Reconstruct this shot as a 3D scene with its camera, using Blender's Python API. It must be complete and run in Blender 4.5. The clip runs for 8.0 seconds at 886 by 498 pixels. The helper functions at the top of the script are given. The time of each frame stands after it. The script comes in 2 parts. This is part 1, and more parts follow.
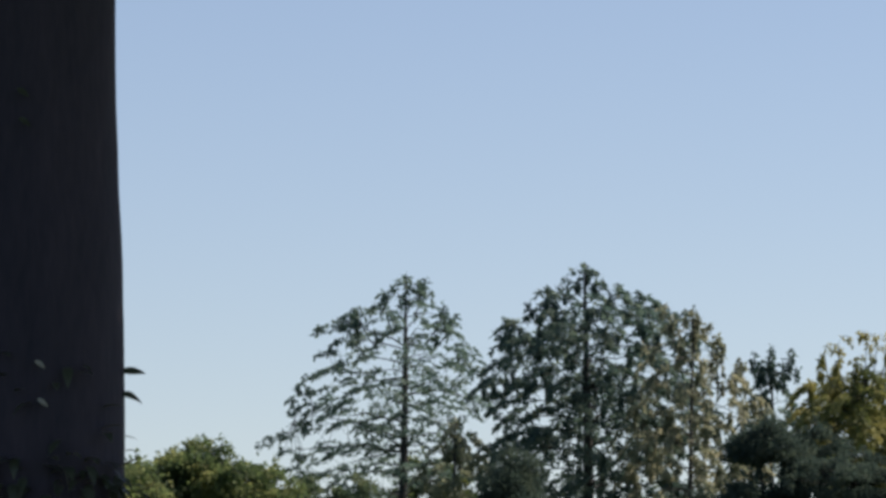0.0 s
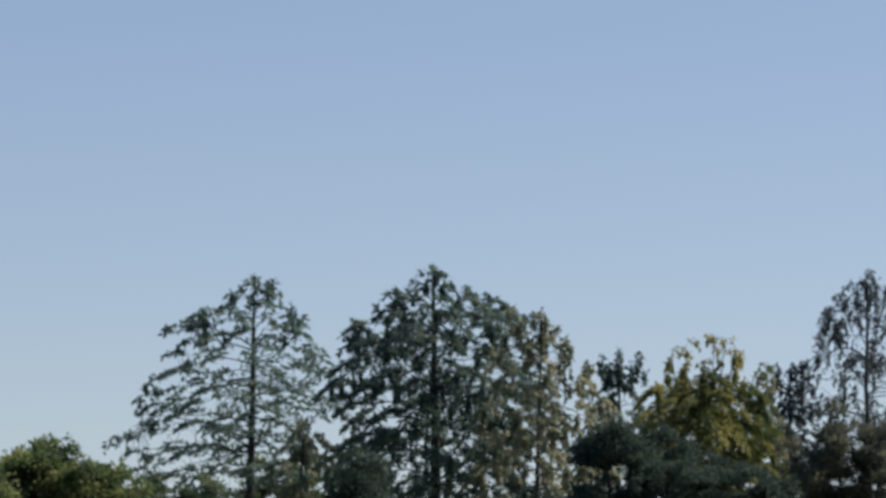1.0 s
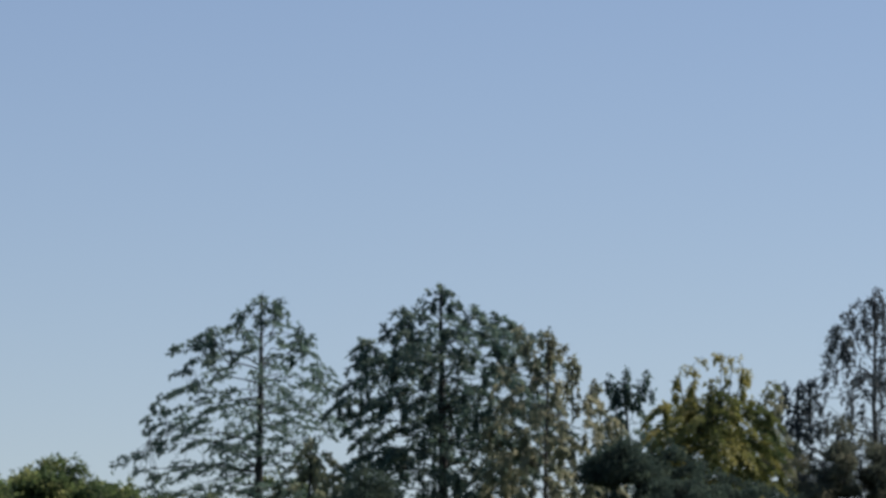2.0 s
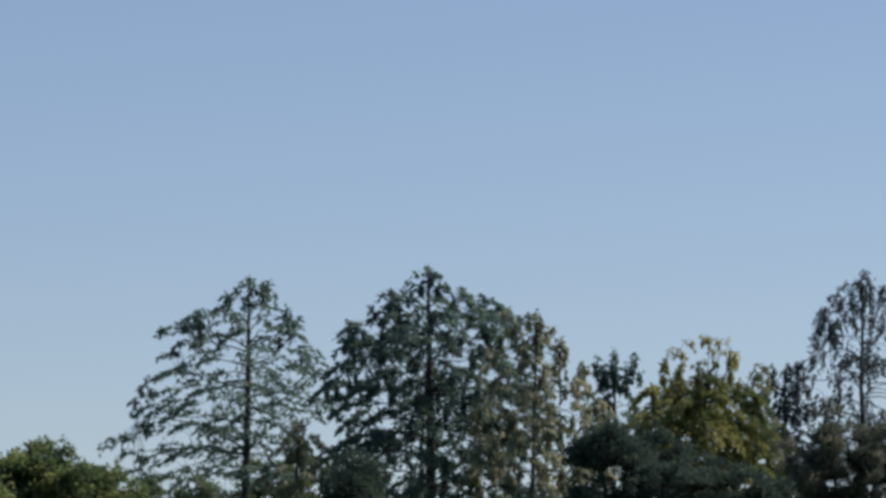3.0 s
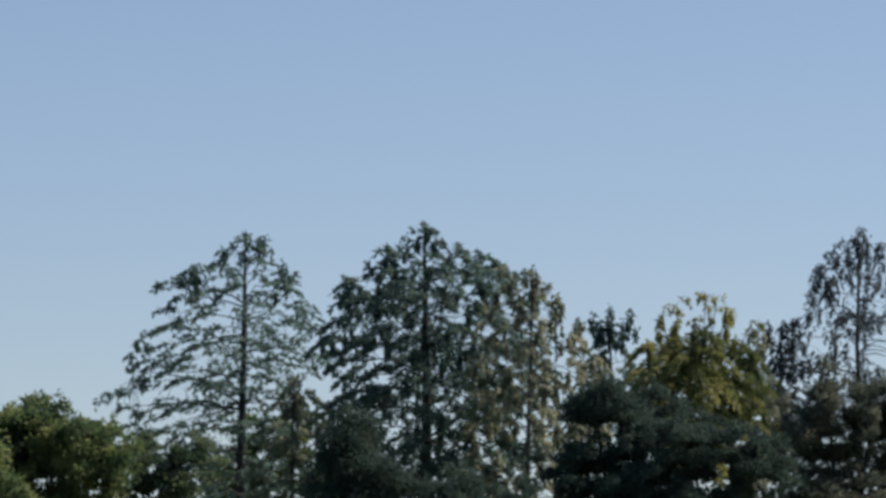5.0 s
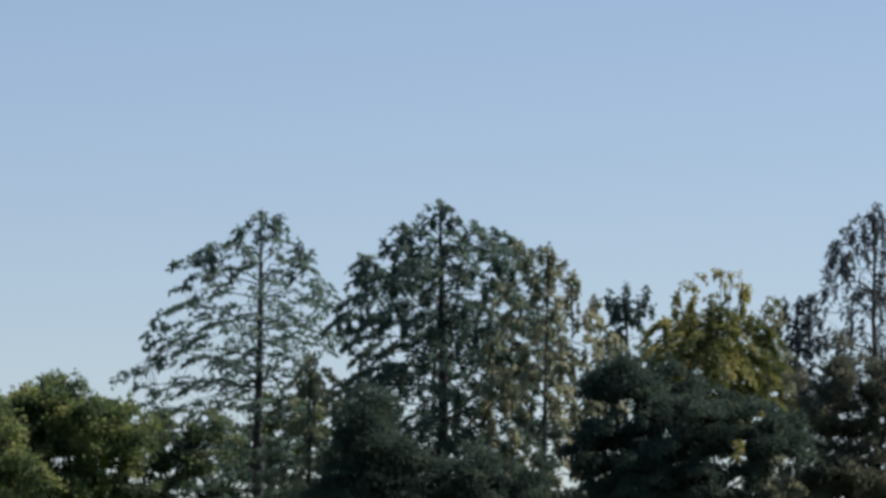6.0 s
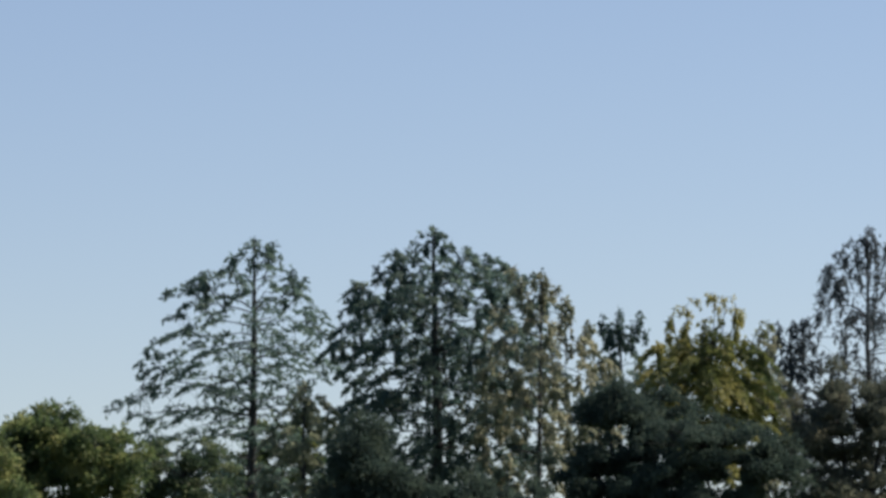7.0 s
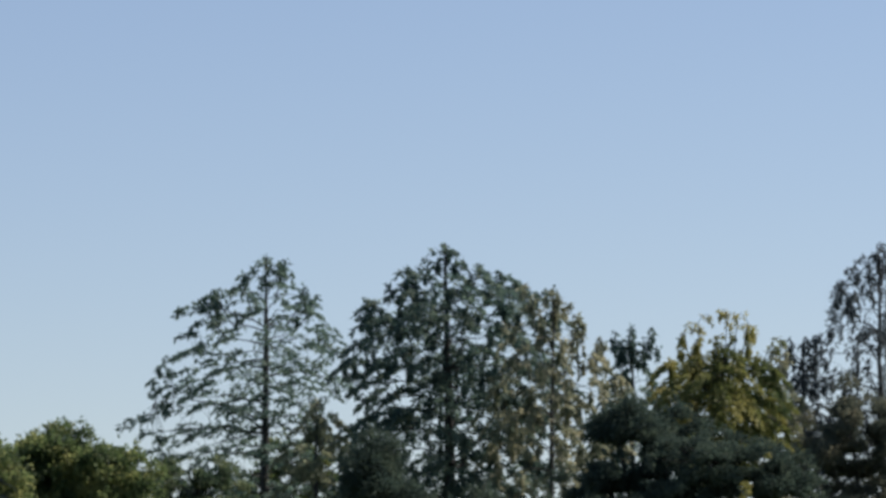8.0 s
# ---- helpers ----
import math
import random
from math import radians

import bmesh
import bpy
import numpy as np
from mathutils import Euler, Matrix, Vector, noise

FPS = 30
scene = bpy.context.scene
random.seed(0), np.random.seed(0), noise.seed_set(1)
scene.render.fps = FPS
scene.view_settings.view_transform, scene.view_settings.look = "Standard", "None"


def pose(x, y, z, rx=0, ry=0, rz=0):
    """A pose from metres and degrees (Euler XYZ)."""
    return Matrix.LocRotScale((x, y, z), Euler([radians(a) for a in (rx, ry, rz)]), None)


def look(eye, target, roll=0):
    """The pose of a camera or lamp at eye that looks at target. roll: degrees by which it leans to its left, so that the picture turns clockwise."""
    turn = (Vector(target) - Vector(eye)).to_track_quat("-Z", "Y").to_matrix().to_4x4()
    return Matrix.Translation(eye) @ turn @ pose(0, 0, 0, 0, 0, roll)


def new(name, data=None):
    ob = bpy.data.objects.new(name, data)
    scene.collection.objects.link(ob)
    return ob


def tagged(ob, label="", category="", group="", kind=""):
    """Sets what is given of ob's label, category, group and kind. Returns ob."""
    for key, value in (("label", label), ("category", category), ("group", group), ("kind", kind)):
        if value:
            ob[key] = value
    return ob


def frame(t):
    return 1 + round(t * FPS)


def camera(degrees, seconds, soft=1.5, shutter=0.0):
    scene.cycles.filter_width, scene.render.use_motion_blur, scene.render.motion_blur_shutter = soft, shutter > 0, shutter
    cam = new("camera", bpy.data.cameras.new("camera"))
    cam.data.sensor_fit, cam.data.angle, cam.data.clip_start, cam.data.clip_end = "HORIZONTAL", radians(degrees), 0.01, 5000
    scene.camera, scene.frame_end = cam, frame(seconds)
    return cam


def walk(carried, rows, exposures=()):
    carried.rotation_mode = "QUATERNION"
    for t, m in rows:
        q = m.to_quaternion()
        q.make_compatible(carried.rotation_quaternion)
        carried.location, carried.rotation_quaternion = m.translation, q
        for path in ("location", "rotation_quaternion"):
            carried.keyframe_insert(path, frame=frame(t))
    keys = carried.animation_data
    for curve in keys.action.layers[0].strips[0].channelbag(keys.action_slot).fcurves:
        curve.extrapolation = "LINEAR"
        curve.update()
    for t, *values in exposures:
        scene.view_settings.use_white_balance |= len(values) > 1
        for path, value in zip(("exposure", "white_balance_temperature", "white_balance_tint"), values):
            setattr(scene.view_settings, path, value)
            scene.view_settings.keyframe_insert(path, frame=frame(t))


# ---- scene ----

# camera: a strong telephoto, held by hand, turning almost on the spot
cam = camera(9.0, 8.0, soft=3.5)
EYE = (0.0, 0.0, 1.6)
ROWS = [  # seconds, yaw, pitch, roll in degrees, sway to the right in metres
    (0.0, 1.5355, 5.612, -0.30, 0.0), (0.1, 1.49, 5.602, -0.25, 0.002), (0.2, 1.3065, 5.589, -0.19, 0.004), (0.3, 0.967, 5.632, -0.12, 0.006),
    (0.4, 0.68, 5.654, -0.06, 0.009), (0.5, 0.449, 5.6466, -0.04, 0.012), (0.6, 0.289, 5.632, -0.04, 0.014), (0.7, 0.147, 5.618, -0.04, 0.016),
    (0.8, 0.05, 5.612, -0.05, 0.017), (1.0, -0.0125, 5.6175, -0.07, 0.019), (1.5, -0.0015, 5.7273, -0.19, 0.022), (1.7, 0.068, 5.8133, -0.17, 0.023),
    (2.8, -0.022, 5.748, -0.17, 0.025), (3.0, -0.0641, 5.6319, -0.17, 0.025), (3.5, -0.1747, 5.4781, -0.145, 0.026), (4.0, -0.167, 5.4292, -0.09, 0.027),
    (4.2, -0.1225, 5.4483, -0.066, 0.027), (5.3, -0.0826, 5.0716, 0.043, 0.029), (5.5, 0.0, 5.03, 0.0, 0.029), (6.0, 0.0615, 4.9511, -0.233, 0.03),
    (6.5, -0.041, 5.0554, -0.506, 0.03), (7.0, -0.01, 5.2233, -0.605, 0.03), (7.5, 0.0593, 5.2829, -0.728, 0.031), (8.0, 0.1073, 5.4021, -0.77, 0.031),
]
EXPOSURES = [(0.0, 0.38, 7400, 21), (0.5, 0.24, 7250, 21), (1.0, 0.13, 7080, 21), (3.5, 0.04, 6800, 19), (5.5, 0.13, 6810, 19), (6.5, 0.28, 7080, 20), (8.0, 0.26, 7080, 20)]
walk(cam, [(t, pose(EYE[0] + sway, EYE[1], EYE[2], 90 + pitch, 0, yaw + math.degrees(sway / 240)) @ pose(0, 0, 0, 0, 0, roll)) for t, yaw, pitch, roll, sway in ROWS], EXPOSURES)

# ---- light: a clear sky with the sun to the right, a little beyond the trees ----
SUN_AZ, SUN_EL = 73.0, 41.0  # degrees clockwise from the way ahead (+y), and above the horizon
world = bpy.data.worlds.new("sky")
scene.world = world
world.use_nodes = True
wn = world.node_tree.nodes
sky = wn.new("ShaderNodeTexSky")
sky.sky_type, sky.sun_disc = "NISHITA", False
sky.sun_elevation, sky.sun_rotation = radians(SUN_EL), radians(SUN_AZ)
sky.air_density, sky.dust_density, sky.ozone_density, sky.altitude = 0.86, 0.3, 3.6, 100
wn["Background"].inputs["Strength"].default_value = 0.098
world.node_tree.links.new(sky.outputs[0], wn["Background"].inputs["Color"])
sun = new("sun", bpy.data.lights.new("sun", "SUN"))
sun.data.energy, sun.data.angle, sun.data.color = 5.0, radians(0.5), (1.0, 0.975, 0.93)
az, el = radians(SUN_AZ), radians(SUN_EL)
sun.matrix_world = look((60 * math.sin(az), 60 * math.cos(az), 60), (60 * math.sin(az) - math.sin(az) * math.cos(el), 60 * math.cos(az) - math.cos(az) * math.cos(el), 60 - math.sin(el)))

# ---- materials ----


def node_material(name):
    m = bpy.data.materials.new(name)
    m.use_nodes = True
    return m, m.node_tree.nodes, m.node_tree.links, m.node_tree.nodes["Principled BSDF"]


def ramp(nodes, stops):
    r = nodes.new("ShaderNodeValToRGB")
    while len(r.color_ramp.elements) < len(stops):
        r.color_ramp.elements.new(0.5)
    for e, (p, c) in zip(r.color_ramp.elements, stops):
        e.position, e.color = p, (*c, 1)
    return r


def leaf_material(name, stops, patch=0.62, gloss=0.65, glow=0.56, zone=1.3):
    """Foliage: colour varies leaf by leaf and in patches of some metres; light passes through."""
    m, n, l, b = node_material(name)
    geo, tex, add, col = n.new("ShaderNodeNewGeometry"), n.new("ShaderNodeTexNoise"), n.new("ShaderNodeMix"), ramp(n, stops)
    co = n.new("ShaderNodeTexCoord")
    tex.inputs["Scale"].default_value, tex.inputs["Detail"].default_value = zone, 3.0
    l.new(co.outputs["Object"], tex.inputs["Vector"])
    stretch = n.new("ShaderNodeMapRange")
    stretch.inputs["From Min"].default_value, stretch.inputs["From Max"].default_value = 0.3, 0.7
    l.new(tex.outputs["Fac"], stretch.inputs["Value"])
    add.inputs["Factor"].default_value = patch
    l.new(geo.outputs["Random Per Island"], add.inputs["A"])
    l.new(stretch.outputs["Result"], add.inputs["B"])
    l.new(add.outputs["Result"], col.inputs["Fac"])
    l.new(col.outputs["Color"], b.inputs["Base Color"])
    b.inputs["Roughness"].default_value = gloss
    b.inputs["Specular IOR Level"].default_value = 0.35
    thin, mix = n.new("ShaderNodeBsdfTranslucent"), n.new("ShaderNodeMixShader")
    l.new(col.outputs["Color"], thin.inputs["Color"])
    mix.inputs["Fac"].default_value = glow
    l.new(b.outputs[0], mix.inputs[1])
    l.new(thin.outputs[0], mix.inputs[2])
    l.new(mix.outputs[0], n["Material Output"].inputs["Surface"])
    return m


def bark_material(name, dark, light, scale=6.0, relief=0.5):
    m, n, l, b = node_material(name)
    co, mp, tex, fine = n.new("ShaderNodeTexCoord"), n.new("ShaderNodeMapping"), n.new("ShaderNodeTexNoise"), n.new("ShaderNodeTexNoise")
    mp.inputs["Scale"].default_value = (1, 1, 0.18)
    tex.inputs["Scale"].default_value, tex.inputs["Detail"].default_value = scale, 6.0
    fine.inputs["Scale"].default_value, fine.inputs["Detail"].default_value = scale * 7, 4.0
    col, bump, mix = ramp(n, ((0.3, dark), (0.72, light))), n.new("ShaderNodeBump"), n.new("ShaderNodeMix")
    l.new(co.outputs["Object"], mp.inputs["Vector"])
    l.new(mp.outputs[0], tex.inputs["Vector"])
    l.new(mp.outputs[0], fine.inputs["Vector"])
    mix.inputs["Factor"].default_value = 0.35
    l.new(tex.outputs["Fac"], mix.inputs["A"])
    l.new(fine.outputs["Fac"], mix.inputs["B"])
    l.new(mix.outputs["Result"], col.inputs["Fac"])
    l.new(mix.outputs["Result"], bump.inputs["Height"])
    bump.inputs["Strength"].default_value, bump.inputs["Distance"].default_value = relief, 0.02
    l.new(col.outputs["Color"], b.inputs["Base Color"])
    l.new(bump.outputs[0], b.inputs["Normal"])
    b.inputs["Roughness"].default_value = 0.9
    b.inputs["Specular IOR Level"].default_value = 0.2
    return m


def ground_material():
    m, n, l, b = node_material("rough_grass")
    co, big, small, mix = n.new("ShaderNodeTexCoord"), n.new("ShaderNodeTexNoise"), n.new("ShaderNodeTexNoise"), n.new("ShaderNodeMix")
    big.inputs["Scale"].default_value, small.inputs["Scale"].default_value, small.inputs["Detail"].default_value = 0.08, 3.0, 8.0
    for t in (big, small):
        l.new(co.outputs["Object"], t.inputs["Vector"])
    l.new(big.outputs["Fac"], mix.inputs["A"])
    l.new(small.outputs["Fac"], mix.inputs["B"])
    mix.inputs["Factor"].default_value = 0.5
    col = ramp(n, ((0.3, (0.035, 0.05, 0.018)), (0.55, (0.07, 0.085, 0.03)), (0.75, (0.13, 0.11, 0.06))))
    l.new(mix.outputs["Result"], col.inputs["Fac"])
    l.new(col.outputs["Color"], b.inputs["Base Color"])
    b.inputs["Roughness"].default_value = 0.95
    return m


LEAF_AIRY = leaf_material("airy_needles", ((0.1, (0.053, 0.102, 0.085)), (0.5, (0.110, 0.184, 0.143)), (0.9, (0.216, 0.301, 0.230))))
LEAF_DEEP = leaf_material("deep_needles", ((0.1, (0.041, 0.085, 0.080)), (0.5, (0.081, 0.142, 0.114)), (0.9, (0.213, 0.285, 0.201))))
LEAF_OLIVE = leaf_material("olive_needles", ((0.1, (0.107, 0.144, 0.104)), (0.42, (0.212, 0.246, 0.162)), (0.75, (0.414, 0.414, 0.274))))
LEAF_YELLOW = leaf_material("yellowing_leaves", ((0.15, (0.056, 0.093, 0.040)), (0.45, (0.157, 0.186, 0.058)), (0.72, (0.373, 0.356, 0.124))), patch=0.85, glow=0.48, zone=0.42)
LEAF_GREY = leaf_material("thin_grey_needles", ((0.1, (0.040, 0.056, 0.062)), (0.5, (0.075, 0.099, 0.105)), (0.9, (0.130, 0.155, 0.155))))
LEAF_BUSH = leaf_material("broad_green_leaves", ((0.2, (0.056, 0.096, 0.045)), (0.5, (0.130, 0.193, 0.073)), (0.8, (0.344, 0.370, 0.148))), patch=0.8, zone=0.9)
LEAF_LIGHT = leaf_material("sunlit_olive_needles", ((0.1, (0.110, 0.145, 0.090)), (0.45, (0.220, 0.255, 0.155)), (0.8, (0.390, 0.405, 0.270))))
LEAF_DULL = leaf_material("dull_green_leaves", ((0.2, (0.045, 0.079, 0.049)), (0.5, (0.082, 0.132, 0.068)), (0.8, (0.186, 0.227, 0.119))), patch=0.8, zone=0.9)
LEAF_DARK = leaf_material("dark_shaded_leaves", ((0.15, (0.042, 0.071, 0.058)), (0.5, (0.059, 0.094, 0.072)), (0.85, (0.087, 0.123, 0.087))), patch=0.8, gloss=0.95, glow=0.55)
LEAF_BRONZE = leaf_material("bronzed_dark_leaves", ((0.15, (0.073, 0.094, 0.074)), (0.5, (0.112, 0.133, 0.094)), (0.85, (0.187, 0.190, 0.129))), patch=0.8, gloss=0.95, glow=0.55)
LEAF_NEAR = leaf_material("climber_leaves", ((0.1, (0.035, 0.05, 0.035)), (0.6, (0.07, 0.09, 0.06)), (1.0, (0.14, 0.16, 0.11))), gloss=0.35, glow=0.25)
LEAF_GLINT = leaf_material("glinting_leaf", ((0.1, (0.22, 0.25, 0.20)), (0.9, (0.40, 0.42, 0.36))), gloss=0.4, glow=0.2)
BARK = bark_material("tree_bark", (0.024, 0.026, 0.025), (0.060, 0.065, 0.062))
BARK_NEAR = bark_material("furrowed_bark", (0.024, 0.027, 0.040), (0.054, 0.049, 0.066), scale=9.0, relief=0.6)
GRASS = ground_material()

# ---- builders ----


class Soup:
    """Gathers vertices and faces for one mesh."""

    def __init__(self):
        self.v, self.f, self.n = [], [], 0

    def add(self, verts, faces):
        self.v.append(np.asarray(verts, float).reshape(-1, 3))
        self.f.extend([[i + self.n for i in f] for f in faces])
        self.n += len(self.v[-1])

    def tube(self, pts, radii, sides=6, wobble=0.0, rng=None):
        pts = np.asarray(pts, float)
        rings = []
        for i, p in enumerate(pts):
            d = pts[min(i + 1, len(pts) - 1)] - pts[max(i - 1, 0)]
            d = d / (np.linalg.norm(d) + 1e-9)
            side = np.cross(d, (0.31, 0.95, 0.05) if abs(d[2]) > 0.8 else (0, 0, 1.0))
            side /= np.linalg.norm(side) + 1e-9
            up = np.cross(side, d)
            a = np.linspace(0, 2 * np.pi, sides, endpoint=False)
            r = radii[i] * (1 + (rng.normal(0, wobble, sides) if wobble else 0))
            rings.append(p + (np.cos(a) * r)[:, None] * side + (np.sin(a) * r)[:, None] * up)
        faces = [[i * sides + k, i * sides + (k + 1) % sides, (i + 1) * sides + (k + 1) % sides, (i + 1) * sides + k] for i in range(len(pts) - 1) for k in range(sides)]
        faces.append(list(range(sides))[::-1])
        faces.append([(len(pts) - 1) * sides + k for k in range(sides)])
        self.add(np.concatenate(rings), faces)

    def leaves(self, base, way, length, width, rng):
        """Folded blades, all at once: rows of base points and directions."""
        base, way = np.asarray(base, float), np.asarray(way, float)
        k = len(base)
        way /= np.linalg.norm(way, axis=1, keepdims=True) + 1e-9
        side = np.cross(way, rng.normal(size=(k, 3)))
        side /= np.linalg.norm(side, axis=1, keepdims=True) + 1e-9
        lift = np.cross(side, way)
        ln, wd = np.asarray(length)[:, None], np.asarray(width)[:, None]
        mid = base + way * ln * 0.45
        quad = np.stack([base, mid + side * wd * 0.5 + lift * wd * 0.15, base + way * ln - lift * wd * 0.2, mid - side * wd * 0.5 + lift * wd * 0.15], 1)
        self.add(quad.reshape(-1, 3), (np.arange(k)[:, None] * 4 + np.arange(4)).tolist())

    def mesh(self, name, material, smooth=False):
        me = bpy.data.meshes.new(name)
        me.from_pydata(np.concatenate(self.v).tolist(), [], self.f)
        me.materials.append(material)
        if smooth:
            me.polygons.foreach_set("use_smooth", [True] * len(me.polygons))
        me.update()
        return me


def part(name, soup, material, parent, label="", smooth=False):
    ob = new(name, soup.mesh(name, material, smooth))
    ob.parent = parent
    return tagged(ob, label)


def thing(name, place, label, category, group=""):
    ob = new(name)
    ob.location = place
    return tagged(ob, label, category, group)


def conifer(name, place, top, profile, leaf, seed, label, limbs=60, sprays=700, blades=80, droop=0.25, blade=(0.22, 0.1), lean=0.0, girth=0.24, group="tall trees on the skyline", hang=0.0, leaders=(), pad=(0.95, 0.3, 0.1), apart=(0.55, 0.34), layers=3.2, solid=0.1, thicken=0.0, grain=(0.95, 1.5), hooks=0, hook=(0.35, 7), crest=(0.1, 0.06), reach_down=0.5):
    """A cypress-like tree: limbs all round a straight trunk, and flat leafy pads on twigs that stand in groups with gaps between them.
    profile: rows of metres below the top, reach to the left, reach to the right. pad: length, half width and half thickness of a leafy pad.
    hang: how often strands hang from a pad. leaders: x and z of further shoots that stand out of the crown. apart: the least distance
    between pads, across and up. solid: the higher, the fewer gaps; thicken: how much fewer with each metre below the top; grain: gaps to the metre, across and up. hooks: shoots with nodding tips round the edge. crest: how far the shoots at the top arch, and how much further lower down."""
    rng = np.random.default_rng(seed)
    tree = thing(name, place, label, "tree", group)
    drops, lefts, rights = np.array(profile, float).T
    zs = np.linspace(0, top, 16)
    wave = np.cumsum(rng.normal(0, 0.035, 16))
    wave -= wave[-1]
    axis = np.stack([lean * (zs / top - 1) + wave, 0.6 * wave[::-1], zs], 1)
    third = np.linspace(0, 1, 4)

    def on_trunk(z):
        return np.array([np.interp(z, zs, axis[:, k]) for k in range(3)])

    trunk = Soup()
    trunk.tube(axis, [girth * (1.25 if z < 0.5 else 1) * (1 - z / top) ** 0.8 + 0.025 for z in zs], 9, 0.04, rng)
    part("trunk", trunk, BARK, tree, smooth=True)
    twigs, crown, low = Soup(), Soup(), drops[-1]
    base, way = [], []
    hold = [on_trunk(z) for z in np.arange(top - low, top, 0.4)]

    def pad_at(c, d, many, fall=droop, scale=1.0):
        """A pad: leaves fill a flat pointed shape along d, which rises a little and nods at its end."""
        flat = np.array([-d[1], d[0], 0.0])
        along = rng.uniform(0, 1, many)
        wide = pad[1] * np.sin(np.pi * (0.12 + 0.8 * along)) * rng.uniform(-1, 1, many)
        thick = pad[2] * (1 - 0.6 * along) * rng.uniform(-1, 1, many)
        lift = pad[0] * (0.35 * along - (0.3 + fall) * along**2) - 0.25 * fall * np.abs(wide)
        at = c + scale * (np.outer(pad[0] * (along - 0.4), d) + np.outer(wide, flat)) + np.outer(thick + scale * lift, (0, 0, 1.0))
        base.append(at)
        way.append(d * 0.8 + np.outer(wide * 2.0, flat) + rng.normal(0, 0.35, (many, 3)) + np.outer(0.3 - (0.5 + fall) * 1.6 * along, (0, 0, 1.0)))

    def knob(c, many, r=0.07):
        base.append(c + rng.normal(0, r, (many, 3)) * (1, 1, 1.3))
        way.append(rng.normal(0, 0.5, (many, 3)) - np.array([0, 0, 0.6]))

    def strand(c, ln):
        q = c + np.outer(third * ln, (rng.normal(0, 0.12), rng.normal(0, 0.12), -1))
        q[1:3] += rng.normal(0, 0.03, (2, 3))
        twigs.tube(q, [0.007, 0.006, 0.006, 0.004], 3)
        for k in range(max(1, int(ln / 0.09))):
            f = rng.uniform(0.05, 1)
            p = np.array([np.interp(f, third, q[:, m]) for m in range(3)])
            many = max(3, blades // 8)
            base.append(p + rng.normal(0, 0.04, (many, 3)))
            way.append(rng.normal(0, 0.3, (many, 3)) - np.array([0, 0, 0.9]))

    def nod(c, d, ln):
        """A shoot that rises outwards and bows at its tip, with a leafy knob there."""
        arch = c + np.outer(third * ln, d)
        arch[:, 2] += ln * (2.2 * third - 1.7 * third**2)
        arch = np.vstack([arch, arch[3] + d * 0.08 - np.array([0, 0, 0.12])])
        twigs.tube(arch, [0.014, 0.012, 0.01, 0.008, 0.006], 4)
        knob(arch[1], hook[1] // 2, 0.05)
        knob(arch[3], hook[1], 0.055)
        knob(arch[4], hook[1], 0.06)

    for i in range(limbs):
        drop = 0.3 + (low - 0.3) * ((i + rng.uniform(0.1, 0.9)) / limbs) ** 1.2
        a = rng.uniform(0, 2 * np.pi)
        w = 0.5 + 0.5 * np.cos(a)
        reach = (np.interp(drop, drops, rights) * w + np.interp(drop, drops, lefts) * (1 - w)) * rng.uniform(0.6, 0.97)
        rise = np.interp(drop, [0, 1.5, 4, low], [1.2, 0.55, 0.25, 0.05]) + rng.normal(0, 0.16)
        start = on_trunk(top - drop - rise * reach * 0.5)
        u = np.linspace(0, 1, 7)
        bend = np.cumsum(rng.normal(0, 0.045, 7)) * reach
        out = np.array([np.cos(a), np.sin(a), 0])
        across = np.array([-np.sin(a), np.cos(a), 0])
        pts = start + np.outer(u * reach, out) + np.outer(bend, across)
        pts[:, 2] += rise * reach * (0.95 * u - 0.45 * u**2) - droop * reach * 0.25 * u**3 + rng.normal(0, 0.05, 7)
        limb = Soup()
        limb.tube(pts, np.linspace(0.014 + 0.009 * reach, 0.008, 7), 5)
        part("limb", limb, BARK, tree)
        hold.extend(pts[1:])
    hold = np.array(hold)

    def edge_of(drop, f):
        rag = 0.95 + 0.34 * noise.noise(Vector((seed * (3.1 if f < 0 else 5.7), drop * 1.2, 4.0 if f > 0 else 0.0)))
        return (np.interp(drop, drops, lefts) if f < 0 else np.interp(drop, drops, rights)) * rag

    # pads fill the crown, but for its gaps
    spots, tries = np.zeros((0, 3)), 0
    while len(spots) < sprays and tries < sprays * 16:
        tries += 1
        drop = low * rng.uniform(0.02, 1) ** 1.15
        f = rng.uniform(-1, 1)
        edge = edge_of(drop, f)
        deep = 0.5 * (edge_of(drop, -1) + edge_of(drop, 1)) * math.sqrt(1 - f * f)
        p = on_trunk(top - drop) + np.array([f * max(0.1, edge - 0.25), rng.uniform(-1, 1) * deep, 0])
        if drop > 0.9 and noise.noise(Vector((grain[0] * p[0] + 7.3 * seed, 0.1 * p[1], grain[1] * (p[2] - 0.25 * abs(p[0]))))) > solid + thicken * drop:
            continue
        if len(spots):
            gap = (spots - p) / np.array([apart[0], layers * apart[0], apart[1]])
            if (gap**2).sum(1).min() < 1:
                continue
        spots = np.vstack([spots, p])
        out = p - on_trunk(top - drop)
        d = np.array([out[0], 0.55 * out[1], 0]) / (np.hypot(out[0], out[1]) + 1e-6) + rng.normal(0, 0.3, 3) * (1, 1, 0.3)
        d /= np.linalg.norm(d)
        off = hold - p
        foot = hold[np.argmin((off**2).sum(1) + np.where(off[:, 2] > 0.1, 1.0, 0) + np.where((off @ d) > 0, 0.6, 0))]
        q = foot + np.outer(third, p - foot)
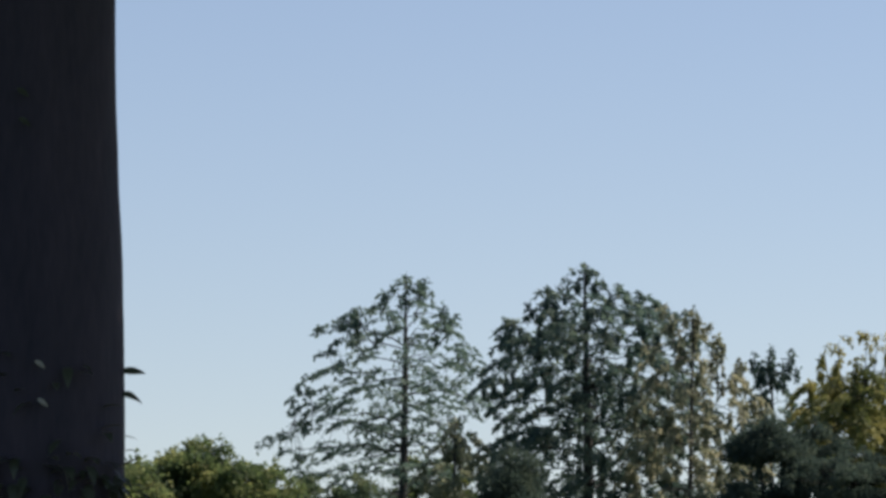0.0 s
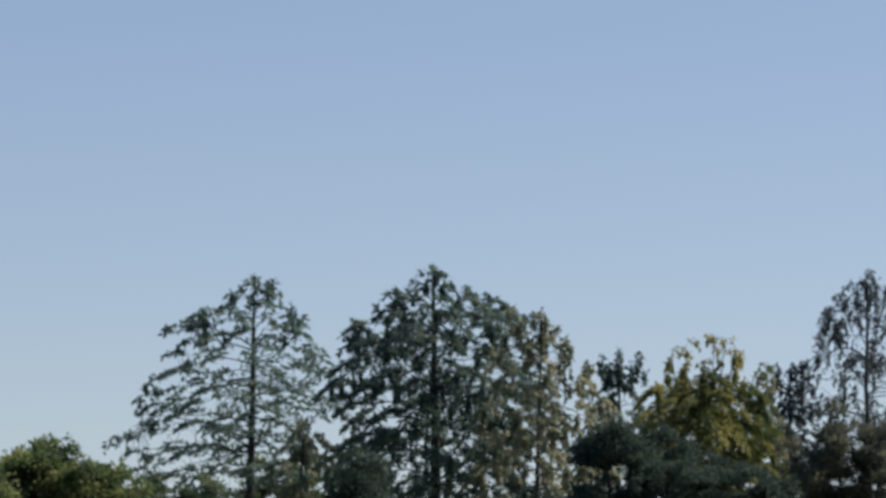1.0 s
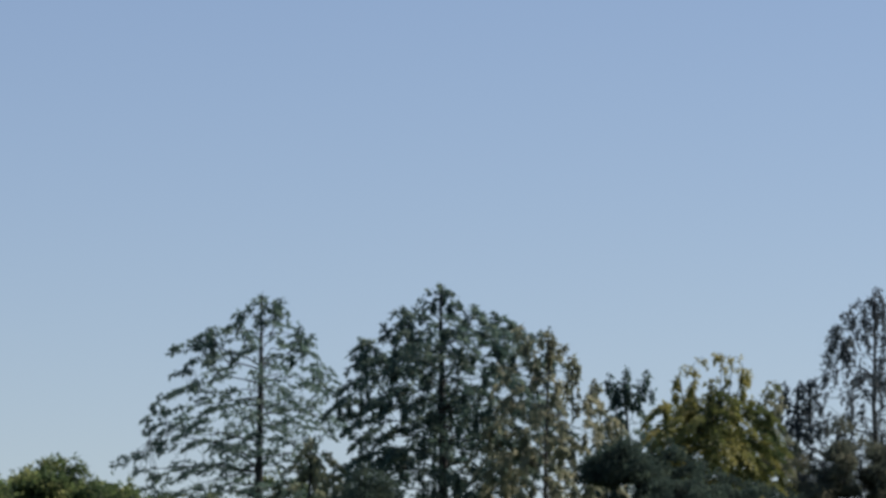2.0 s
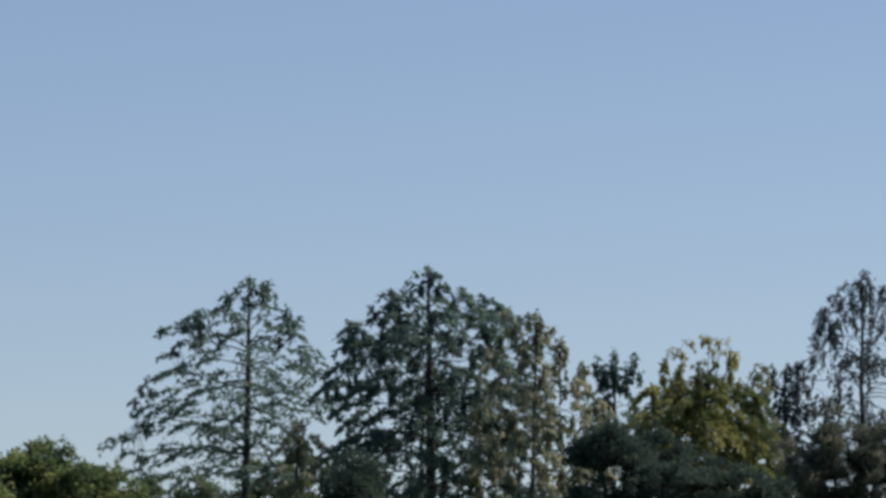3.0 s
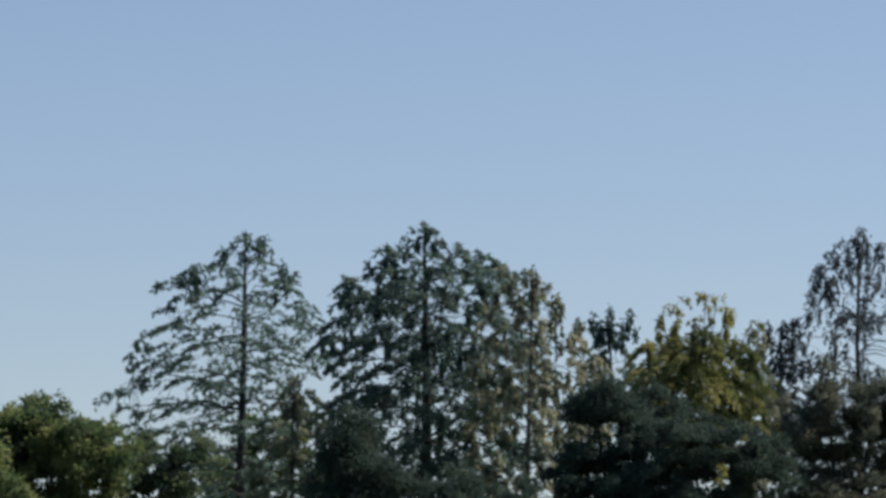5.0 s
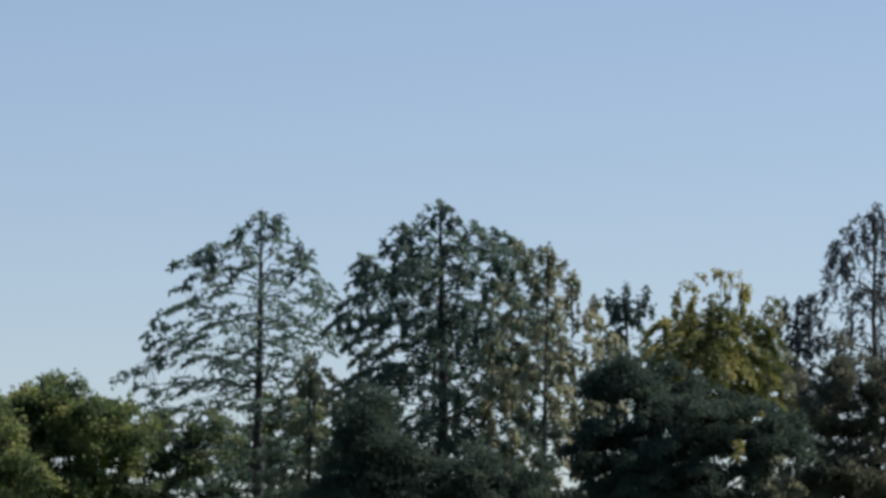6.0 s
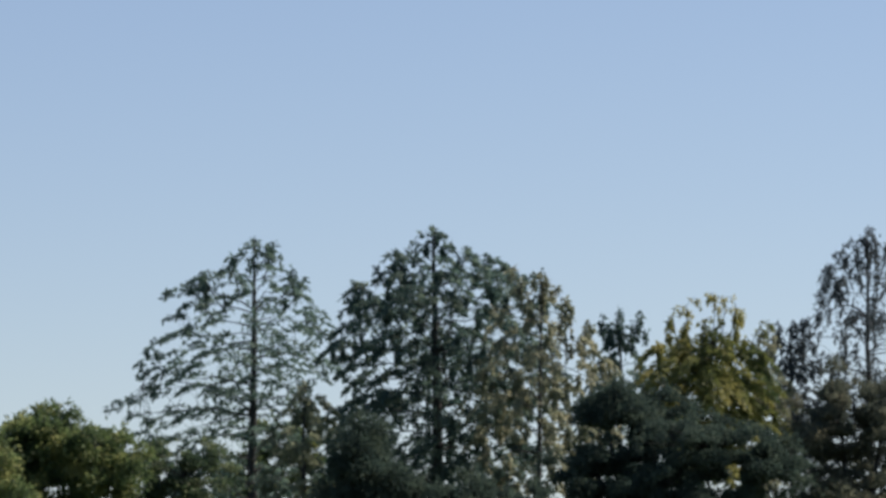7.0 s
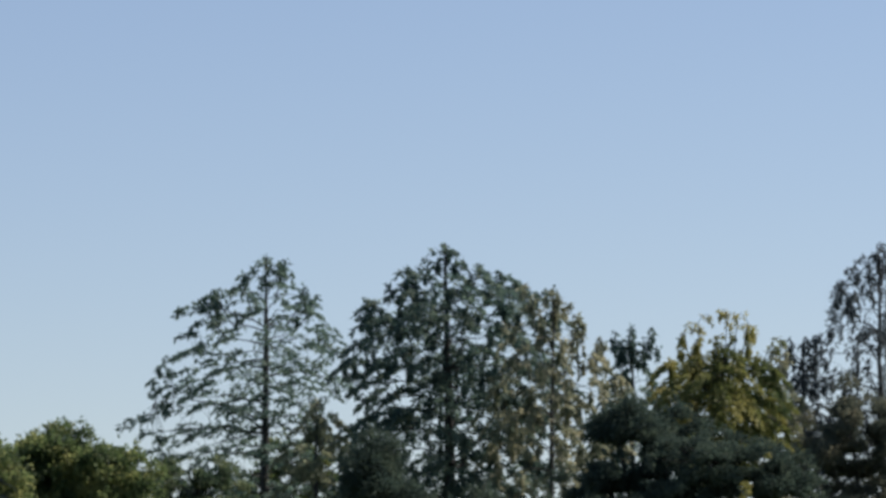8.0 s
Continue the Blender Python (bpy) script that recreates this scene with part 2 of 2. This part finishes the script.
        q[1:3] += rng.normal(0, 0.05, (2, 3))
        twigs.tube(q, [0.013, 0.011, 0.009, 0.006], 3)
        small = 0.55 + 0.45 * min(1.0, drop / 2.5)
        pad_at(p, d, max(4, int(blades * small * rng.choice((0.6, 0.9, 1.0, 1.3)))), scale=small * rng.uniform(0.75, 1.25))
        for _ in range(2):
            if rng.random() < hang:
                strand(p + rng.normal(0, (0.2, 0.15, 0.03), 3), rng.uniform(0.25, 0.85))
    # nodding shoots round the edge
    for _ in range(hooks):
        drop = rng.uniform(0.25, low * reach_down)
        f = -1 if rng.random() < 0.5 else 1
        spread = edge_of(drop, f) * rng.uniform(0.75, 1.0)
        p = on_trunk(top - drop) + np.array([f * spread, rng.normal(0, 0.25), -0.2])
        foot = hold[np.argmin(((hold - p) ** 2).sum(1))]
        twigs.tube(foot + np.outer(third, p - foot), [0.014, 0.013, 0.013, 0.013], 3)
        nod(p, np.array([f * rng.uniform(0.2, 0.9), rng.normal(0, 0.2), 0.0]), hook[0] * rng.uniform(0.6, 1.3))
    # shoots that stand out at the top
    for lx, lz in ((0.0, top), *leaders):
        foot = on_trunk(min(lz, top) - 1.6) + np.array([lx * 0.55, rng.normal(0, 0.2), 0])
        tip = np.array([lx, foot[1] + rng.normal(0, 0.15), lz])
        shoot = foot + np.outer(third, tip - foot) + np.outer(third * (1 - third), (0.5 * lx / (abs(lx) + 1), 0, 0))
        if lz != top:
            limb = Soup()
            limb.tube(shoot, [0.035, 0.028, 0.02, 0.012], 5)
            part("limb", limb, BARK, tree)
        for k in range(5):
            c = np.array([np.interp(1 - 0.16 * k, third, shoot[:, m]) for m in range(3)])
            a, ln = rng.uniform(0, 2 * np.pi), crest[0] + crest[1] * k * rng.uniform(0.7, 1.3)
            nod(c, np.array([np.cos(a), 0.6 * np.sin(a), 0.0]), ln)
            if k and rng.random() < 0.3 + hang:
                strand(c + np.array([ln * np.cos(a), 0, 0.05]), rng.uniform(0.2, 0.55))
    base, way = np.concatenate(base), np.concatenate(way)
    k = len(base)
    crown.leaves(base, way, blade[0] * rng.uniform(0.6, 1.35, k), blade[1] * rng.uniform(0.7, 1.3, k), rng)
    tagged(part("twig_mass", twigs, BARK, tree), kind="stuff")
    part("crown", crown, leaf, tree)
    return tree


def broadleaf(name, place, lobes, leaf, seed, label, clumps=26, blades=210, blade=(0.2, 0.11), girth=0.2, group="lower trees in front", clump=0.42, holes=0.25, fine=(1.25, 2.0), specks=0.42):
    """A round-headed tree. lobes: rows of x, y, z of the middle, then the radius across and up. Each lobe bears leafy clumps of about the size clump
    on its own branches, with dark hollows between them. holes: the lower, the more places where no clump grows; fine: holes to the metre, across and up. specks: the lower, the more small chinks of sky."""
    rng = np.random.default_rng(seed)
    tree = thing(name, place, label, "tree", group)
    trunk = Soup()
    fork = min(l[2] - l[4] for l in lobes) + 0.4
    mean = np.mean([l[:2] for l in lobes], 0) * 0.5
    trunk.tube([(0, 0, 0), (0.05, 0.02, 0.5), (0.5 * mean[0], 0.5 * mean[1], fork * 0.5), (mean[0], mean[1], fork)], [girth * 1.3, girth, girth * 0.85, girth * 0.7], 9, 0.04, rng)
    part("trunk", trunk, BARK, tree, smooth=True)
    twigs, crown, base, way = Soup(), Soup(), [], []
    for x, y, z, r, h in lobes:
        limb = Soup()
        p0, p3 = np.array([mean[0], mean[1], fork - 0.3]), np.array([x, y, z])
        limb.tube([p0, p0 * 0.6 + p3 * 0.4 + rng.normal(0, 0.15, 3), p0 * 0.25 + p3 * 0.75 + rng.normal(0, 0.15, 3), p3], [girth * 0.6, girth * 0.45, girth * 0.3, girth * 0.15], 6)
        part("limb", limb, BARK, tree)
        for _ in range(int(clumps * r * h)):
            d = rng.normal(size=3)
            d /= np.linalg.norm(d)
            lump = 1 + 0.6 * noise.noise(Vector(d * 2.9 + np.array([seed, x, z])))
            size = clump * rng.uniform(0.55, 1.3)
            c = p3 + d * (np.array([r, r, h]) * lump * (rng.uniform(0.4, 1.0) if rng.random() < 0.9 else rng.uniform(1.0, 1.2)) - 0.4 * size)
            if noise.noise(Vector((fine[0] * c[0] + 3.7 * seed, 0.08 * c[1], fine[1] * c[2]))) > holes:
                continue
            twigs.tube([p3 + (c - p3) * 0.15, p3 + (c - p3) * 0.6 + rng.normal(0, 0.08, 3), c], [0.026, 0.017, 0.009], 4)
            many = max(20, int(blades * (size / 0.42) ** 2))
            e = rng.normal(0, 1, (many, 3))
            base.append(c + e * size * np.array([0.66, 0.6, 0.3]) - np.outer(0.1 * size * (e[:, 0] ** 2 + e[:, 1] ** 2), (0, 0, 1.0)))
            way.append(e * 0.5 + rng.normal(0, 0.5, (many, 3)) - np.array([0, 0, 0.2]))
            if d[2] > 0.15 and rng.random() < 0.6:
                tip = c + np.array([rng.normal(0, 0.3) * size, rng.normal(0, 0.2), size * 0.62 + rng.uniform(0.05, 0.3)])
                twigs.tube([c, c * 0.4 + tip * 0.6, tip], [0.012, 0.01, 0.006], 3)
                few = 16
                base.append(tip + rng.normal(0, 0.08, (few, 3)) - np.outer(rng.uniform(0, 0.3, few), (0, 0, 1.0)))
                way.append(rng.normal(0, 0.6, (few, 3)) + np.array([0, 0, 0.5]))
    base, way = np.concatenate(base), np.concatenate(way)
    keep = np.array([noise.noise(Vector((1.35 * p[0] + 5.3 * seed, 0.04 * p[1], 2.2 * p[2]))) < specks for p in base])
    base, way = base[keep], way[keep]
    k = len(base)
    crown.leaves(base, way, blade[0] * rng.uniform(0.6, 1.3, k), blade[1] * rng.uniform(0.7, 1.3, k), rng)
    tagged(part("twig_mass", twigs, BARK, tree), kind="stuff")
    part("crown", crown, leaf, tree)
    return tree


# ---- ground ----
def build_ground():
    soup, rng = Soup(), np.random.default_rng(3)
    rings, around = [0, 4, 10, 20, 35, 60, 100, 150, 200, 250, 320, 450, 700, 1200, 2200, 4000], 48
    verts = [(0, 0, 0)]
    for r in rings[1:]:
        for k in range(around):
            a = 2 * math.pi * k / around
            verts.append((r * math.cos(a), r * math.sin(a), 0.0 if r < 30 else rng.uniform(-0.12, 0.0)))
    faces = [[0, 1 + k, 1 + (k + 1) % around] for k in range(around)]
    for i in range(len(rings) - 2):
        o = 1 + i * around
        faces += [[o + k, o + around + k, o + around + (k + 1) % around, o + (k + 1) % around] for k in range(around)]
    soup.add(verts, faces)
    ob = new("ground", soup.mesh("ground", GRASS, True))
    return tagged(ob, "rough green and brown grassland under the trees", "ground", kind="structure")


build_ground()

# ---- the tall trees on the skyline ----
conifer("cypress_tree", (-8.15, 244, -0.1), 24.5, ((0, 0.15, 0.3), (0.4, 0.35, 0.85), (1.1, 1.7, 1.65), (1.8, 3.1, 2.0), (2.6, 3.7, 2.35), (3.0, 3.8, 3.3), (3.5, 3.8, 2.8), (4.3, 4.0, 3.1), (5.2, 5.1, 3.2), (6.2, 5.1, 2.7), (7.4, 6.2, 2.7), (8.6, 5.2, 3), (12.2, 5, 4), (16, 3, 3)),
        LEAF_AIRY, 11, "airy light green cypress tree with layered branches and open gaps", limbs=90, girth=0.36, sprays=480, blades=44, blade=(0.26, 0.115), droop=0.24, lean=0.35, pad=(1.3, 0.34, 0.1), apart=(0.66, 0.46), layers=4.4, solid=0.02, grain=(0.9, 1.3), hooks=60, leaders=((0.75, 24.3), (-1.0, 23.6), (1.7, 23.1), (-2.2, 22.9), (2.2, 22.8), (-2.9, 22.5)))
conifer("cypress_tree", (-0.3, 236, -0.1), 24.2, ((0, 0.1, 0.1), (0.4, 0.5, 0.5), (0.9, 1.6, 1.2), (1.5, 2.3, 2.9), (2.2, 3.2, 3.5), (3.2, 3.6, 4.2), (4.4, 4.4, 4.6), (5.5, 4.8, 4.8), (7, 4.6, 4.8), (10, 4.5, 4.6), (15, 3, 3)),
        LEAF_DEEP, 12, "dense dark green cypress tree with a pointed top", limbs=90, girth=0.46, sprays=640, blades=74, blade=(0.26, 0.115), droop=0.4, hang=0.2, pad=(1.15, 0.36, 0.14), apart=(0.66, 0.46), layers=4.4, solid=0.0, thicken=0.03, grain=(0.85, 1.2), hooks=40, leaders=((-1.7, 23.1), (1.4, 23.3), (2.2, 22.9), (3.05, 22.6), (4.2, 22.2), (-3.3, 21.9), (-2.5, 22.4)))
conifer("cypress_tree", (4.1, 231.5, -0.1), 21.8, ((0, 0.2, 0.2), (0.6, 1.3, 0.8), (1.4, 1.9, 1.4), (2.4, 2.3, 2.35), (3.6, 2.6, 2.9), (6, 2.8, 2.8), (10, 2.8, 2.8), (14, 2, 2)),
        LEAF_OLIVE, 13, "olive brown cypress tree with hanging sprays", limbs=70, girth=0.17, lean=0.5, sprays=230, blades=60, blade=(0.26, 0.115), droop=0.7, hang=0.6, pad=(1.0, 0.32, 0.12), apart=(0.66, 0.5), layers=4.4, solid=-0.02, grain=(1.2, 0.8), hooks=20, leaders=((1.05, 20.5), (1.95, 19.7), (-1.2, 22.0)))
conifer("slender_tree", (7.9, 250, -0.1), 21.3, ((0, 0.5, 0.5), (0.5, 0.9, 0.9), (1.6, 0.9, 0.9), (3, 1.6, 1.6), (6, 2.2, 2.2), (12, 2, 2)),
        LEAF_DEEP, 14, "slender dark tree with a tufted flat top", limbs=50, sprays=190, blades=70, droop=0.5, hang=0.4, solid=0.05, leaders=((-0.75, 21.5), (-0.1, 21.65), (0.8, 21.6), (1.0, 21.3)))
conifer("slender_tree", (14.9, 240, -0.1), 20.3, ((0, 0.2, 0.2), (0.6, 0.8, 0.7), (2, 1.1, 1.2), (4, 1.8, 1.8), (9, 2.2, 2.2)),
        LEAF_GREY, 15, "thin greyish tree with drooping shoots", limbs=45, sprays=170, blades=45, droop=0.6, hang=0.4, solid=0.05, leaders=((-0.6, 20.2), (0.6, 20.4)))
conifer("slender_tree", (13.4, 238, -0.1), 19.7, ((0, 0.2, 0.2), (0.6, 0.7, 0.7), (2, 1.2, 1.2), (4, 1.8, 1.8), (9, 2.2, 2.2)),
        LEAF_OLIVE, 16, "small olive green tree with a blunt top", limbs=45, sprays=170, blades=70, droop=0.4, hang=0.2, solid=0.1, leaders=((0.4, 19.9),))
conifer("cypress_tree", (-5.7, 231, -0.1), 17.2, ((0, 0.3, 0.4), (0.8, 1.2, 1.4), (2.5, 1.7, 1.9), (6, 2.2, 2.2), (9, 2, 2)),
        LEAF_LIGHT, 19, "small olive cypress tree, coloured light as if sunlit, between two taller ones", limbs=50, sprays=150, blades=60, blade=(0.26, 0.115), droop=0.5, hang=0.4, solid=-0.05)
conifer("bare_cypress_tree", (18.2, 240, -0.1), 24.2, ((0, 0.1, 0.1), (0.5, 1.0, 0.8), (1.3, 1.7, 1.6), (2.2, 2.2, 2.1), (3, 2.4, 2.2), (4.2, 2.8, 2.6), (5.4, 3.3, 3.0), (8, 3.4, 3.2), (14, 3, 3)),
        LEAF_GREY, 17, "sparse grey half-bare cypress tree with hanging twigs", limbs=90, sprays=300, blades=12, droop=0.9, hang=0.85, pad=(0.6, 0.14, 0.06), blade=(0.2, 0.085), apart=(0.45, 0.4), layers=5.0, solid=0.05, grain=(1.2, 0.8), hooks=40, leaders=((0.25, 24.3), (-0.6, 23.8), (-1.1, 23.3), (0.9, 23.7), (-1.9, 22.5), (-1.5, 22.7)))
conifer("yellowing_tree", (10.5, 228, -0.1), 18.9, ((0, 0.8, 0.8), (0.4, 2.1, 2.3), (1.2, 2.5, 3.0), (3, 2.5, 3.0), (4.6, 1.8, 2), (5.6, 1, 1)),
        LEAF_YELLOW, 18, "yellow green tree with broad arching drooping sprays", limbs=60, sprays=230, blades=190, droop=0.6, blade=(0.24, 0.1), hang=0.15, pad=(1.7, 0.42, 0.13), apart=(0.7, 0.36), layers=3.0, solid=0.25, hook=(0.55, 11), crest=(0.5, -0.05), leaders=((-1.16, 19.8), (-0.6, 20.1), (0.56, 20.3), (1.0, 20.2), (1.4, 20.1), (2.3, 19.1)))

# ---- lower trees in front ----
broadleaf("broadleaf_tree", (-15.1, 215, -0.1), ((-0.3, 0, 14.0, 1.7, 1.5), (0.9, 0.2, 13.6, 1.4, 1.4), (-1.9, 0.5, 13.2, 1.8, 1.7), (2.2, -0.4, 13.4, 1.8, 1.5), (0, 0.3, 10.8, 2.6, 1.8)),
          LEAF_BUSH, 21, "round green broadleaf tree with olive and brown tones and painted sunlit patches")
broadleaf("broadleaf_tree", (-18.3, 213, -0.1), ((0, 0, 13.2, 2.2, 1.9), (1.2, 0.3, 11.0, 2.6, 1.9)), LEAF_BUSH, 22, "dull green round-headed tree at the wood's edge")
broadleaf("broadleaf_tree", (-11.6, 217, -0.1), ((0, 0, 13.1, 1.7, 1.4), (-1.4, 0.3, 13.0, 1.4, 1.2), (1.6, 0.5, 12.8, 1.8, 1.5), (-0.8, 0.2, 10.8, 2.6, 1.8)), LEAF_DULL, 23, "dull green broadleaf tree below the airy cypress", holes=0.15, specks=0.0)
broadleaf("broadleaf_tree", (-7.6, 250, -0.1), ((0.2, 0, 16.4, 1.4, 1.3), (0, 0, 14.7, 1.8, 1.4), (1.6, 0.5, 14.9, 1.6, 1.6), (-1.6, 0.2, 13.7, 1.7, 1.4), (0, 0, 12.0, 2.5, 1.7)), LEAF_BUSH, 24, "mid-green broadleaf tree with sunlit tops", holes=0.05, specks=-0.04, girth=0.24)
broadleaf("broadleaf_tree", (-10.8, 252, -0.1), ((0, 0, 14.3, 1.6, 1.3), (-1.3, 0.4, 14.6, 1.3, 1.1), (1.3, 0, 14.4, 1.4, 1.2), (0, 0, 12.2, 2.4, 1.7)), LEAF_DULL, 31, "open green broadleaf tree with loose outer shoots", holes=0.05, specks=-0.04, girth=0.24)
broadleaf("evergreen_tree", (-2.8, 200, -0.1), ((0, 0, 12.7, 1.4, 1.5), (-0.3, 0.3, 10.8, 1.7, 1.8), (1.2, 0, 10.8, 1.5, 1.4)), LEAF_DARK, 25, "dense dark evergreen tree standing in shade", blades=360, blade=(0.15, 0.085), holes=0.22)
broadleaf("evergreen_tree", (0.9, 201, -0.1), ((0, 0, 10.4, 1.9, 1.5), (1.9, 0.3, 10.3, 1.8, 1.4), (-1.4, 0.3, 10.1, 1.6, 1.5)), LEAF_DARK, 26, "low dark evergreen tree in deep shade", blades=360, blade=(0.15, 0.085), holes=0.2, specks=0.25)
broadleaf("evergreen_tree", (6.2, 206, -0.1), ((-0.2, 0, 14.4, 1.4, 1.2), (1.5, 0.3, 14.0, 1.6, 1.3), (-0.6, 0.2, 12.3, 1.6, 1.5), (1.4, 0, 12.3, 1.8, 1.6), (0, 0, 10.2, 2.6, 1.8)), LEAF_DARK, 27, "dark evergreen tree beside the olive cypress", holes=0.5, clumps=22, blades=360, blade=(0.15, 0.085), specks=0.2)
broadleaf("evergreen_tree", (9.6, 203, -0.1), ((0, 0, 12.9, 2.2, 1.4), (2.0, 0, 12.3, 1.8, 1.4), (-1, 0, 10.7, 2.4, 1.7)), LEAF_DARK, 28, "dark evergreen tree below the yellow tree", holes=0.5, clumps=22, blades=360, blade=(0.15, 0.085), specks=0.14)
broadleaf("evergreen_tree", (14.5, 207, -0.1), ((0, 0, 14.2, 1.9, 1.6), (1.9, 0, 14.2, 1.9, 1.7), (0.4, 0, 11.0, 3.0, 1.9)), LEAF_BRONZE, 29, "dark bronze-green tree under the bare cypress", holes=0.5, clumps=22, blades=340, blade=(0.15, 0.085), specks=0.14)
broadleaf("evergreen_tree", (17.6, 209, -0.1), ((0, 0, 14.0, 1.9, 1.8), (-0.4, 0, 10.8, 2.6, 1.9)), LEAF_BRONZE, 30, "dark bronze-green tree at the wood's edge", holes=0.5, clumps=22, blades=340, blade=(0.15, 0.085), specks=0.2)


# ---- the near trunk ----
def build_near_tree():
    rng = np.random.default_rng(5)
    tree = thing("large_tree", (-2.0, 20, 0), "large tree with a thick dark furrowed trunk in shade", "tree")
    zs = np.array([-0.05, 0.15, 0.5, 1.2, 2, 2.8, 3.3, 3.57, 3.7, 3.8, 4.05, 4.5, 5.2, 6, 7, 8.5, 10])
    rs = np.array([0.52, 0.45, 0.39, 0.355, 0.34, 0.321, 0.319, 0.312, 0.302, 0.294, 0.291, 0.2925, 0.287, 0.28, 0.25, 0.19, 0.1])
    soup, sides, rings = Soup(), 40, 130
    verts, hs = [], np.linspace(zs[0], zs[-1], rings)
    for z in hs:
        r = np.interp(z, zs, rs)
        for k in range(sides):
            a = 2 * math.pi * k / sides
            g = noise.noise(Vector((3.2 * math.cos(a), 3.2 * math.sin(a), z * 0.7))) * 0.012 + noise.noise(Vector((9 * math.cos(a), 9 * math.sin(a), z * 2.2))) * 0.006
            verts.append(((r + g) * math.cos(a), (r + g) * math.sin(a), z))
    faces = [[i * sides + k, i * sides + (k + 1) % sides, (i + 1) * sides + (k + 1) % sides, (i + 1) * sides + k] for i in range(rings - 1) for k in range(sides)]
    soup.add(verts, faces)
    part("trunk", soup, BARK_NEAR, tree, smooth=True)
    crown, base, way = Soup(), [], []
    for i in range(14):
        a, z = 2.4 * i, 5.9 + 0.28 * i
        out = np.array([math.cos(a), math.sin(a), 0.3])
        limb = Soup()
        pts = [np.array([0, 0, z]) + out * s + np.array([0, 0, 0.25 * math.sin(s)]) for s in (0.0, 1.6, 3.4, 5.2)]
        limb.tube(pts, [0.12, 0.09, 0.06, 0.02], 7)
        part("limb", limb, BARK_NEAR, tree, smooth=True)
        for _ in range(1050):
            c = pts[int(rng.integers(1, 4))] + rng.normal(0, (1.1, 1.1, 0.6), 3)
            c[2] = max(c[2], 5.5)
            base.append(c + rng.normal(0, 0.2, (14, 3)))
            way.append(rng.normal(0, 1, (14, 3)) - np.array([0, 0, 0.4]))
    base, way = np.concatenate(base), np.concatenate(way)
    crown.leaves(base, way, rng.uniform(0.14, 0.28, len(base)), rng.uniform(0.07, 0.13, len(base)), rng)
    part("crown", crown, LEAF_NEAR, tree)


def leaf_mesh(name, length, width, curl, material=None):
    """One pointed leaf with a midrib fold and a downward curl, a few millimetres thick."""
    soup, rows = Soup(), 6
    verts, faces = [], []
    for i in range(rows + 1):
        s = i / rows
        w = width * 0.5 * math.sin(math.pi * min(1, 0.06 + 0.94 * s) ** 0.8) + 0.0015
        for x, lift in ((-w, 0.25 * w), (0, 0), (w, 0.25 * w)):
            verts.append((x, length * s * (1 - 0.12 * curl * s), lift - curl * length * 0.55 * s**2))
    for i in range(rows):
        for k in (0, 1):
            faces.append([i * 3 + k, i * 3 + k + 1, i * 3 + k + 4, i * 3 + k + 3])
    soup.add(verts, faces)
    return soup.mesh(name, material or LEAF_NEAR, True)


def build_climber():
    """A leafy climber round the trunk, thick low down, with a few leaves higher up."""
    rng = np.random.default_rng(8)
    plant = thing("climbing_plant", (-2.0, 20, 0), "small-leaved dark green climbing plant clinging to the trunk", "plant")
    shapes = [leaf_mesh("leaf", 0.088, 0.032, 0.4), leaf_mesh("leaf", 0.078, 0.034, 1.25), leaf_mesh("leaf", 0.05, 0.024, 0.3), leaf_mesh("leaf", 0.045, 0.022, 0.3, LEAF_GLINT)]

    def trunk_r(z):
        return np.interp(z, [0, 0.5, 1.2, 2.8, 3.6, 4.5], [0.46, 0.39, 0.355, 0.325, 0.315, 0.3])

    stems = []
    for i in range(7):
        a0, height = -2.9 + 0.45 * i, rng.uniform(2.3, 2.7)
        stem, pts = Soup(), []
        for z in np.linspace(0, height, 14):
            a = a0 + 0.25 * math.sin(1.3 * z + i)
            r = trunk_r(z) + 0.012
            pts.append((r * math.cos(a), r * math.sin(a), z))
        stem.tube(pts, np.linspace(0.01, 0.004, 14), 5)
        stems.append((a0, part("stem", stem, BARK_NEAR, plant)))

    def put(a, z, shape, tilt, turn, off=0.0, spin=0.0):
        r = trunk_r(z) + off
        ob = new("leaf", shapes[shape])
        ob.parent = min(stems, key=lambda row: abs(row[0] - a))[1]
        ob.matrix_local = pose(r * math.cos(a), r * math.sin(a), z, 0, 0, math.degrees(a) - 90 + turn) @ pose(0, 0, 0, tilt, spin, 0)

    # leaves that stand out from the trunk's side
    put(-0.05, 3.135, 0, 3, -4, -0.005, 55)
    put(-0.1, 3.05, 1, 8, 5, -0.005, 45)
    put(0.0, 2.905, 2, -8, 0)
    put(-0.05, 2.85, 2, 10, 8)
    for _ in range(230):
        z = 2.82 - abs(rng.normal(0, 0.3))
        put(rng.uniform(-2.9, -0.1), z, int(rng.integers(0, 3)), rng.uniform(-50, 35), rng.uniform(-70, 70), rng.uniform(0.0, 0.12) if z < 2.7 else 0.01)
    for _ in range(14):
        put(rng.uniform(-2.6, -0.4), rng.uniform(2.85, 3.2), int(rng.integers(0, 3)), rng.uniform(-40, 20), rng.uniform(-60, 60), 0.01)
    for a, z, shape in ((-1.46, 3.149, 3), (-1.43, 3.014, 3), (-1.66, 4.115, 2), (-1.64, 4.01, 2)):
        put(a, z, shape, -40, 60, 0.012, 40)


build_near_tree()
build_climber()
